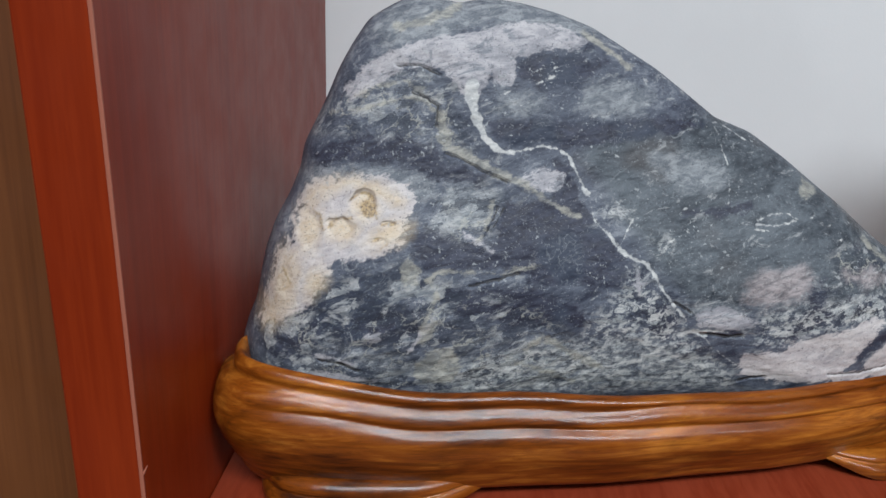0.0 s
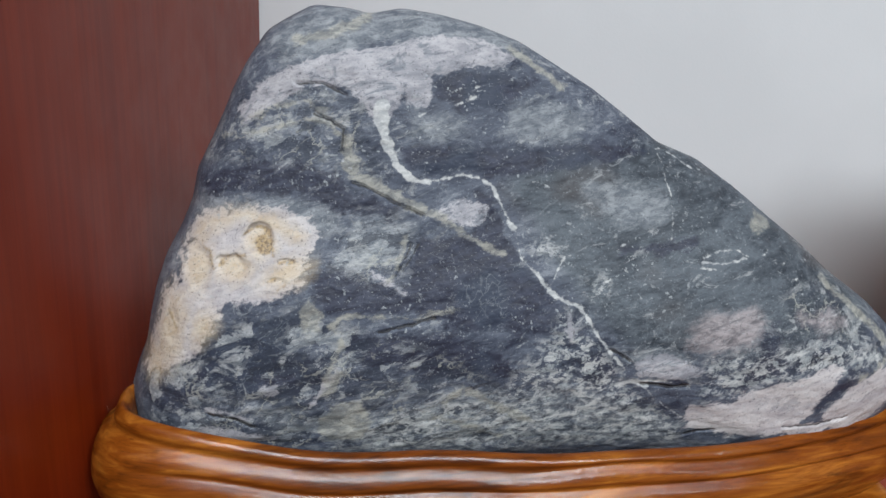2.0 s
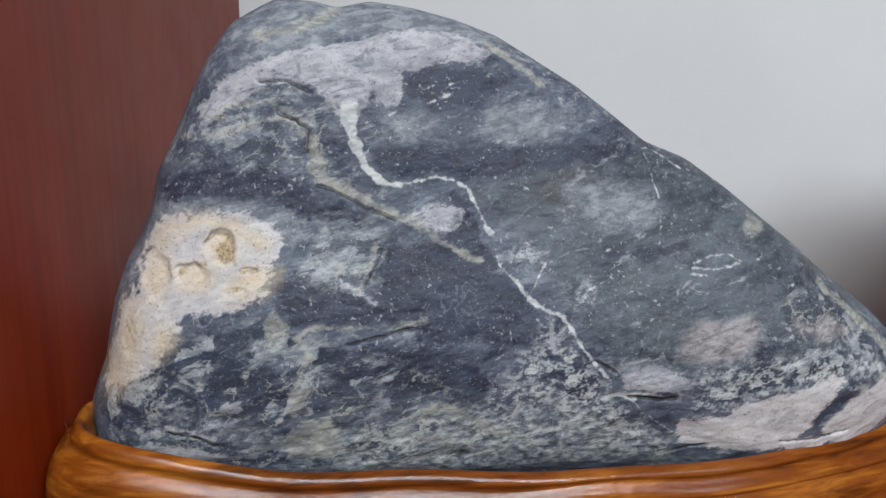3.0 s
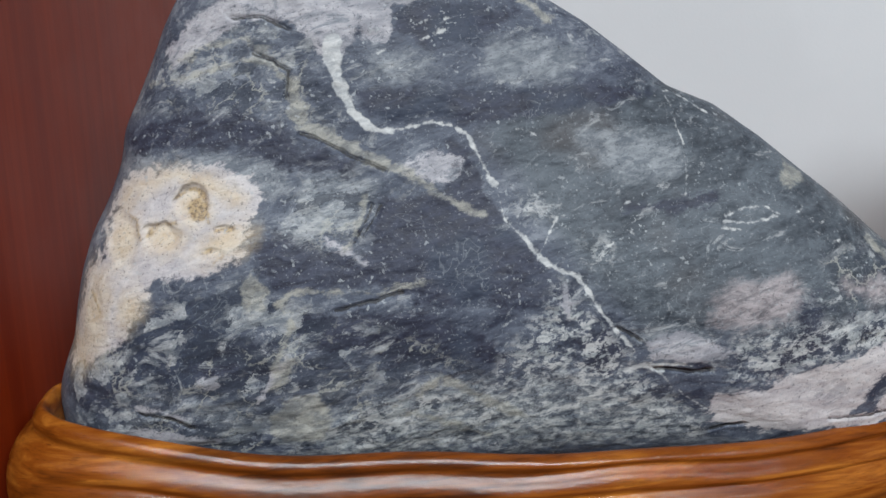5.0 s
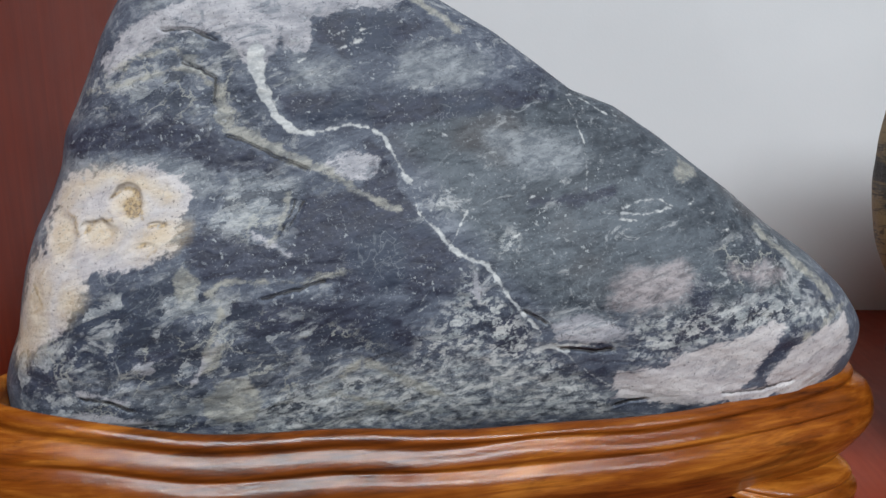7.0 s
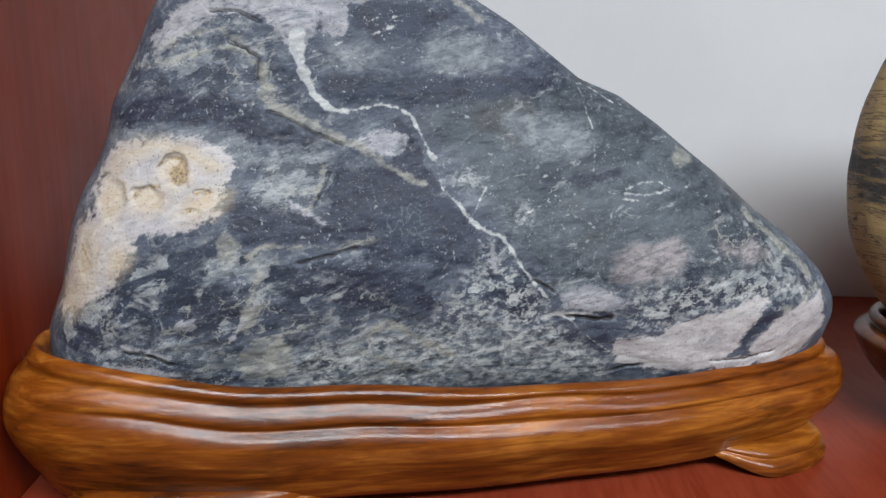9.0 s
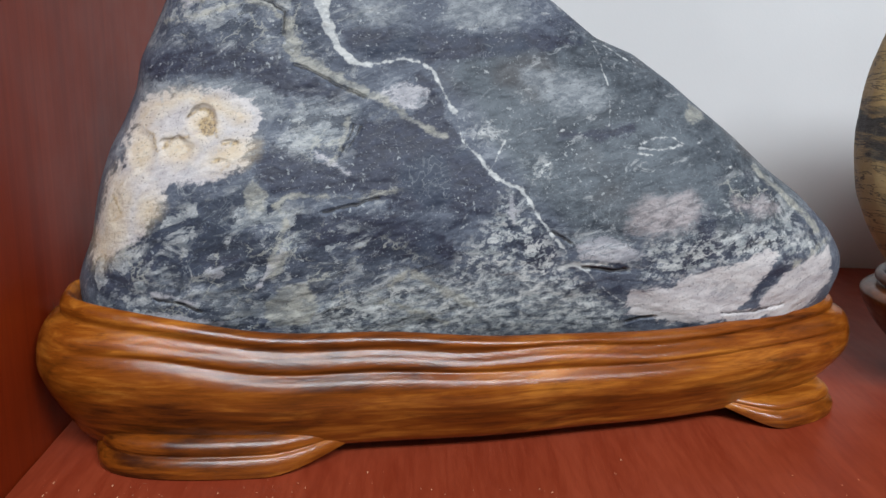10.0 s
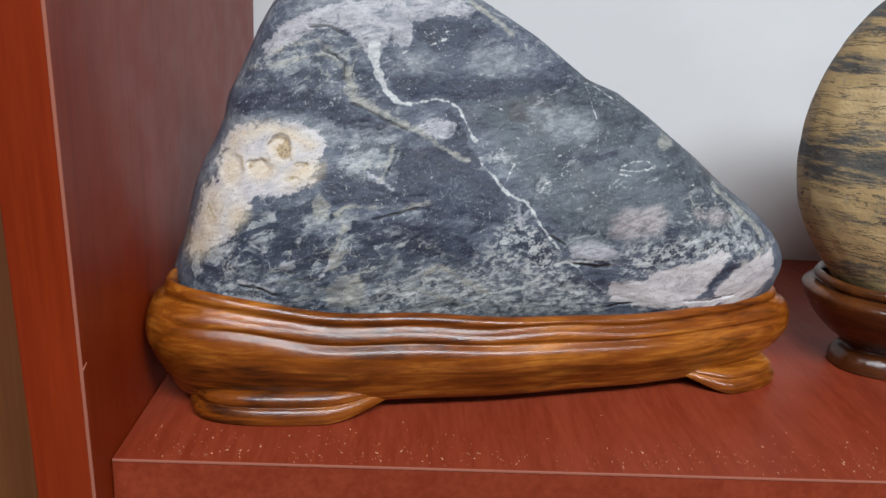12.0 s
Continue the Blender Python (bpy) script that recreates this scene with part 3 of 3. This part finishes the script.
    col = blend(n.step(grit, 0.42, 0.3), col, rgb(40, 42, 50), 0.5)
    v = n.step(n.calc("ADD", n.attr("vein"), n.calc("SUBTRACT", n.calc("ADD", n.calc("MULTIPLY", e2, 3.4), n.calc("MULTIPLY", e1, 3.0)), 0.32)), -0.4, 0.55)
    col = blend(v, col, n.mix(n.step(fine, 0.4, 0.6), rgb(162, 163, 165), rgb(198, 197, 196)), 0.88)
    crack = n.step(n.calc("ADD", n.attr("crack"), n.calc("MULTIPLY", e2, 1.8)), -0.2, 0.3)
    col = blend(crack, col, rgb(44, 40, 38), 0.75)
    tree.links.new(col, b.inputs["Base Color"])
    n.plug(n.step(fine, 0.3, 0.7, 0.42, 0.62), b.inputs["Roughness"])
    b.inputs["Specular IOR Level"].default_value = 0.25
    h = n.calc("ADD", n.calc("MULTIPLY", fine, 0.6), n.calc("MULTIPLY", grit, 0.25))
    h = n.calc("SUBTRACT", h, n.calc("MULTIPLY", crack, 0.8))
    h = n.calc("ADD", h, n.calc("MULTIPLY", v, 0.12))
    h = n.calc("ADD", h, n.calc("MULTIPLY", n.calc("MULTIPLY", broad, streak), 0.9))
    tree.links.new(n.bump(h, 0.55, 0.0014), b.inputs["Normal"])
    return m


def make_stone():
    """The veined stone: a dense front sheet that carries the pigment, and a plain back."""
    p = FACE.copy()
    rim = np.clip((1 - np.repeat(RHO, SPOKES)) * 8, 0, 1)
    relief = fractal(p, 26.0, 3, 3) * 0.0011 + fractal(p * (1, 1, 1.8), 110.0, 3, 9) * 0.0004
    rough = 0.16 * lattice(p * 300, 5) + 0.14 * lattice(p * 130, 6)
    for u, z, ru, rz, depth in PITS:
        du, dz = SU - u, SZ - z
        r = np.hypot(du / ru, dz / rz) * (1 + rough)
        relief += depth / 1000 * np.clip(1.5 * (1 - r ** 2.4), 0, 1) * np.clip(0.62 + 0.45 * dz / rz - 0.15 * du / ru, 0, 1)
    relief += 0.0010 * np.clip(FIELDS["crack"] + 0.8, 0, 1.5)
    relief -= 0.00035 * np.clip(FIELDS["pale"] / 3, -1, 1)
    # broken ledges in the streaked ground, climbing with the shreds
    tilt = np.stack([(p[:, 0] * 0.95 + p[:, 2] * 0.33) / 3.2, p[:, 1], p[:, 2] * 0.95 - p[:, 0] * 0.33], -1)
    ledge = fractal(tilt, 95.0, 3, 40)
    relief += 0.0009 * np.abs(ledge) * np.clip((FIELDS["streak"] + 6) / 10, 0, 1)
    p[:, 1] += relief * rim
    p[:, 2] = np.maximum(p[:, 2], 0.034)
    mat = stone_material()
    stone = tagged(new("viewing_stone"), "grey-blue veined stone with white and cream patches on a wooden stand", "stone")
    stone.matrix_world = STONE
    face = fast_part("face", p, grid_faces(RINGS, SPOKES), mat, stone)
    rear = stone_sheet(70, SPOKES, False)
    rear[:, 1] += fractal(rear, 26.0, 3, 3) * 0.0015 * np.clip((1 - np.repeat(ring_steps(70), SPOKES)) * 8, 0, 1)
    rear[:, 2] = np.maximum(rear[:, 2], 0.034)
    back = fast_part("back", rear, grid_faces(70, SPOKES)[:, ::-1], mat, stone)
    for kind, value in FIELDS.items():
        a = face.data.attributes.new(kind, "FLOAT", "POINT")
        a.data.foreach_set("value", np.clip(value, FAR, 12).astype(np.float32))
        a = back.data.attributes.new(kind, "FLOAT", "POINT")
        a.data.foreach_set("value", np.full(len(rear), FAR, np.float32))


make_stone()


# ---- carved wooden stands ----
def plan(count, half_u, half_v, power):
    """Closed plan curve, even steps, with outward normals; starts at the right end, runs counter-clockwise."""
    t = np.linspace(0, 2 * np.pi, 4001)
    c, s = np.cos(t), np.sin(t)
    pu = half_u * np.sign(c) * np.abs(c) ** (2 / power)
    pv = half_v * np.sign(s) * np.abs(s) ** (2 / power)
    run = np.concatenate([[0], np.cumsum(np.hypot(np.diff(pu), np.diff(pv)))])
    at = np.linspace(0, run[-1], count + 1)[:-1]
    pu, pv = np.interp(at, run, pu), np.interp(at, run, pv)
    du, dv = np.roll(pu, -1) - np.roll(pu, 1), np.roll(pv, -1) - np.roll(pv, 1)
    ln = np.hypot(du, dv)
    nu, nv = dv / ln, -du / ln
    ks = np.hanning(41)
    ks /= ks.sum()
    nu = np.convolve(np.concatenate([nu[-20:], nu, nu[:20]]), ks, "valid")
    nv = np.convolve(np.concatenate([nv[-20:], nv, nv[:20]]), ks, "valid")
    return pu, pv, nu, nv


def spline(points, steps):
    """Catmull-Rom through the profile's points."""
    p = np.array(points, dtype=float)
    p = np.vstack([2 * p[0] - p[1], p, 2 * p[-1] - p[-2]])
    out = []
    for i in range(1, len(p) - 2):
        for t in np.linspace(0, 1, steps, endpoint=False):
            a, b, c, d = p[i - 1], p[i], p[i + 1], p[i + 2]
            out.append(0.5 * (2 * b + (c - a) * t + (2 * a - 5 * b + 4 * c - d) * t * t + (3 * b - a - 3 * c + d) * t ** 3))
    out.append(p[-2])
    return np.array(out)


# inward offset from the widest line and height, millimetres: lip, groove, small roll, groove, belly, underside
BODY = [(30, 36), (17, 40), (15, 55), (13.5, 60), (10.8, 62.3), (8, 61.4), (6.3, 58.9), (7.2, 56.3), (6.1, 54.2), (4.2, 51.8), (3.0, 49),
        (3.8, 46.7), (2.6, 44.9), (0.6, 42.2), (-0.7, 38), (0.2, 31.5), (3.2, 24), (7.2, 16.5), (10.8, 10), (14, 7), (18, 6.6), (28, 9)]
# the same at the two ends, where the roll and the belly run into one and the lip stands back
BODY_END = [(33, 36), (20, 40), (18, 55), (16.8, 60), (14.2, 62.3), (11.6, 61.2), (10, 58.4), (10.2, 55.6), (7, 53.8), (3.6, 51.8), (1.4, 49),
            (0.3, 46.7), (-0.6, 44.4), (-1.2, 41), (-1.2, 37), (0.8, 31), (5.2, 24), (10.6, 16.5), (15, 10), (18, 7), (22, 6.6), (30, 9)]
FOOT = [(18, 19), (11.5, 18.2), (7.6, 16.8), (5.4, 14.4), (4.8, 11.8), (5.2, 10.2), (3.6, 8.6), (2.2, 5.8), (2.4, 2.2), (4.5, 0.0), (18, 0.0)]
FOOT_LEAF = [(18, 14.5), (11, 14), (7.4, 12.8), (5.8, 10.8), (6.6, 9), (4.2, 7.2), (2.8, 4.8), (3.0, 1.8), (4.8, 0), (18, 0)]
BOWL = [(40, 40), (16, 42), (14, 58), (12, 64), (9.5, 66), (7, 64.5), (7, 61), (9.5, 58.5), (4, 57.5), (0.5, 55.5), (0, 52.5), (3, 46), (10, 36),
        (20, 26), (30, 19), (33, 15), (29, 12.5), (26, 8), (25.5, 3), (27, 0), (40, 0)]
HALF_U, HALF_V, BASE_U, BASE_V = 0.2045, 0.0515, -0.0120, -0.003


def body_mesh(half_u, half_v, power, profile, count, flow, end_profile=None, rows=None):
    pu, pv, nu, nv = plan(count, half_u, half_v, power)
    front, last_ = spline(profile, 5) / 1000.0, spline(end_profile or profile, 5) / 1000.0
    first, last = rows if rows else (0, len(front))
    # how far round towards an end: the profile changes over gradually
    turn = np.clip(1.35 * np.abs(nu) ** 1.3, 0, 1)
    turn = (turn * turn * (3 - 2 * turn))[None]
    d = front[:, :1] * (1 - turn) + last_[:, :1] * turn
    z = front[:, 1:] * (1 - turn) + last_[:, 1:] * turn
    u = pu[None] - d * nu[None]
    v = pv[None] - d * nv[None]
    u, v, z = flow(u, v, z, d, nu[None], nv[None])
    verts = np.stack([u, v, z], -1)[first:last].reshape(-1, 3)
    return verts, grid_faces(last - first, count)


def carve(u, v, z, d, nu, nv):
    """Hand-carved unevenness: the rim dips and rises along the front and climbs at one end, the rolls wander."""
    at, rise = (-0.205, -0.165, -0.140, -0.108, -0.072, -0.025, 0.040, 0.100, 0.140, 0.200), (76, 71, 66, 62, 63, 58.5, 56, 56.5, 59, 60)
    rim = sum(np.interp(u + BASE_U + s, at, rise) for s in (-0.02, -0.01, 0, 0.01, 0.02)) / 5
    z = np.where(z > 0.012, 0.012 + (z - 0.012) * (rim - 12) / 50.3, z)
    roll = np.exp(-((z - 0.050) / 0.006) ** 2)
    z = z + roll * (0.0010 * np.sin(u * 34 + 0.6) + 0.0007 * np.sin(u * 71))
    sway = 0.0010 * np.sin(u * 26 + 1.0) + 0.0006 * np.sin(u * 63 + 2.0)
    v = v + nv * sway
    return u, v, z


def foot_mesh(half_u, half_v, power, centre, reach, count=300):
    """A foot that wraps round one end and tapers towards the middle of the front and the back."""
    pu, pv, nu, nv = plan(1600, half_u, half_v, power)
    side = 1 if centre > 0 else -1
    idx = np.arange(1600) if side > 0 else np.roll(np.arange(1600), 800)
    idx = np.roll(idx, 800)
    pu, pv, nu, nv = pu[idx], pv[idx], nu[idx], nv[idx]
    keep = side * pu > reach
    pu, pv, nu, nv = pu[keep][::2], pv[keep][::2], nu[keep][::2], nv[keep][::2]
    prof = spline(FOOT if side < 0 else FOOT_LEAF, 5) / 1000.0
    # towards its tip the foot rises and runs out into the underside of the belly
    t = np.clip((side * pu - reach) / (0.064 if side < 0 else 0.044), 0, 1)[None]
    t = t * t * (3 - 2 * t)
    d = prof[:, :1] * t + (1 - t) * (0.0215 + 0.1 * prof[:, :1])
    z = prof[:, 1:] * t + (1 - t) * (0.0120 + 0.2 * prof[:, 1:])
    u = pu[None] - d * nu[None]
    v = pv[None] - d * nv[None]
    verts = np.stack([u, v, z], -1).reshape(-1, 3)
    return verts, grid_faces(len(prof), len(pu), False)


stand = tagged(new("stone_stand"), "honey-brown varnished carved wooden stand under the stone", "stand")
stand.matrix_world = STONE @ pose(BASE_U, BASE_V, 0)
for name, rows in (("rim", (0, 36)), ("moulding", (35, 56)), ("belly", (55, 106))):
    v_, f_ = body_mesh(HALF_U, HALF_V, 2.8, BODY, 900, carve, BODY_END, rows)
    fast_part(name, v_, f_, WOOD, stand)
part("socket_floor", box(-0.17, 0.17, -0.028, 0.028, 0.030, 0.0335), WOOD, stand)
for side, reach, shift, ahead in ((-1, 0.060, 0.0115, -0.001), (1, 0.108, -0.0005, -0.003)):
    v_, f_ = foot_mesh(0.1965, HALF_V, 4.0, side, reach)
    v_ = v_ + (shift, ahead, 0)
    fast_part("foot", v_, f_, WOOD, stand)

# ---- the second stone ----
def banded_material():
    m, tree, b = material("banded_tan_grey_stone", 0.55)
    n = Net(tree)
    warp = n.noise(n.coords((5, 5, 5)), 1.0, 4, 0.6)
    c = n.node("ShaderNodeTexCoord")
    sep = n.node("ShaderNodeSeparateXYZ")
    tree.links.new(c.outputs["Object"], sep.inputs[0])
    level = n.calc("ADD", sep.outputs[2], n.calc("MULTIPLY", warp, 0.03))
    comb = n.node("ShaderNodeCombineXYZ")
    n.plug(n.calc("MULTIPLY", sep.outputs[0], 0.12), comb.inputs[0])
    n.plug(n.calc("MULTIPLY", sep.outputs[1], 0.12), comb.inputs[1])
    n.plug(level, comb.inputs[2])
    wide = n.noise(comb.outputs[0], 42.0, 3, 0.55)
    thin = n.noise(comb.outputs[0], 150.0, 5, 0.7, 0.4)
    frag = n.noise(n.coords((60, 60, 260)), 1.0, 5, 0.7, 0.6)
    band = n.calc("ADD", n.calc("ADD", n.calc("MULTIPLY", wide, 0.6), n.calc("MULTIPLY", thin, 0.3)), n.calc("MULTIPLY", frag, 0.22))
    col = n.mix(n.step(band, 0.5, 0.585), rgb(72, 70, 68), rgb(160, 134, 94))
    col = n.mix(n.step(band, 0.6, 0.72), col, rgb(186, 160, 116))
    line_ = n.calc("ABSOLUTE", n.calc("SUBTRACT", thin, 0.47))
    col = n.mix(n.step(line_, 0.022, 0.006, 0.0, 0.8), col, rgb(52, 48, 46))
    col = n.mix(n.step(n.noise(n.coords(), 130.0, 5, 0.7), 0.55, 0.68, 0.0, 0.5), col, rgb(120, 112, 98))
    tree.links.new(col, b.inputs["Base Color"])
    tree.links.new(n.bump(n.calc("ADD", band, n.noise(n.coords(), 500.0, 3)), 0.4, 0.0012), b.inputs["Normal"])
    return m


oval = tagged(new("banded_stone"), "tan and grey banded oval stone set on a wooden stand", "stone")
oval.matrix_world = pose(0.363, 0.070, 0.154, 0, 0, 4)
bm = bmesh.new()
bmesh.ops.create_uvsphere(bm, u_segments=160, v_segments=110, radius=1.0)
for vert in bm.verts:
    n_ = vert.co.normalized()
    wob = 1 + 0.02 * noise.noise(n_ * 2.2) + 0.006 * noise.noise(n_ * 9)
    vert.co = Vector((n_.x * 0.168 * wob, n_.y * 0.058 * wob, n_.z * 0.142 * wob))
smooth(part("body", bm, banded_material(), oval))
stand_b = tagged(new("stone_stand"), "dark brown varnished bowl-shaped wooden stand under the banded stone", "stand")
stand_b.matrix_world = pose(0.371, 0.070, 0.0, 0, 0, 4)
v_, f_ = body_mesh(0.152, 0.068, 2.4, BOWL[:15], 500, lambda u, v, z, d, nu, nv: (u, v, z))
fast_part("bowl", v_, f_, WOOD_DARK, stand_b)
v_, f_ = body_mesh(0.152, 0.068, 2.4, BOWL[14:], 500, lambda u, v, z, d, nu, nv: (u, v, z))
fast_part("foot_ring", v_, f_, WOOD_DARK, stand_b)

# ---- crumbs of dust along the shelf's front ----
rng = np.random.default_rng(5)
dust_v, dust_f = [], []
for k in range(620):
    x, y = rng.uniform(-0.195, 0.30), SHELF_Y + 0.002 + abs(rng.normal(0, 0.017))
    if y > 0.02 and x > -0.2:
        continue
    size = 0.00016 + 0.00042 * rng.random() ** 4
    spin, stretch = rng.normal(1.57, 0.5), rng.uniform(1, 3.4)
    o = len(dust_v)
    for cx, cy, cz in ((1, 0, 0.2), (-0.4, 0.7, 0.1), (-0.6, -0.6, 0.2), (0.1, 0.1, 1.2), (0, 0, 0)):
        px, py = cx * stretch, cy
        dust_v.append((x + size * (px * math.cos(spin) - py * math.sin(spin)), y + size * (px * math.sin(spin) + py * math.cos(spin)), 0.0001 + size * max(cz, 0)))
    dust_f += [(o, o + 1, o + 3), (o + 1, o + 2, o + 3), (o + 2, o, o + 3), (o + 1, o, o + 4), (o + 2, o + 1, o + 4), (o, o + 2, o + 4)]
tagged(part("dust_crumbs", (dust_v, dust_f), paint("pale_dust", rgb(196, 140, 108), 0.9)), "pale crumbs of dust scattered along the shelf front", "dust", kind="stuff")

# a splinter that sticks out of the side panel's edge
bm = bmesh.new()
bmesh.ops.create_cone(bm, cap_ends=True, segments=5, radius1=0.0009, radius2=0.0002, depth=0.006)
bmesh.ops.transform(bm, matrix=pose(PANEL_X + 0.0008, FRONT_Y + 0.0040, 0.062, 0, 28, 0), verts=bm.verts)
part("splinter", bm, EDGE, cabinet, "pale splinter on the panel edge")

# a wisp of cobweb on the panel beside the stand
web = tagged(new("cobweb_wisp"), "thin grey wisp of cobweb clinging to the panel", "cobweb")
for k, (y0, z0, y1, z1) in enumerate(((-0.016, 0.046, 0.002, 0.058), (-0.013, 0.049, -0.003, 0.050), (-0.008, 0.051, -0.006, 0.063))):
    curve = bpy.data.curves.new("strand", "CURVE")
    curve.dimensions, curve.bevel_depth, curve.bevel_resolution = "3D", 0.00011, 1
    s = curve.splines.new("POLY")
    s.points.add(9)
    for i, pt in enumerate(s.points):
        f = i / 9
        pt.co = (PANEL_X + 0.0006 + 0.0012 * math.sin(f * 3.1), y0 + (y1 - y0) * f, z0 + (z1 - z0) * f + 0.0015 * math.sin(f * 7 + k), 1)
    curve.materials.append(WEB)
    new("strand", curve).parent = web
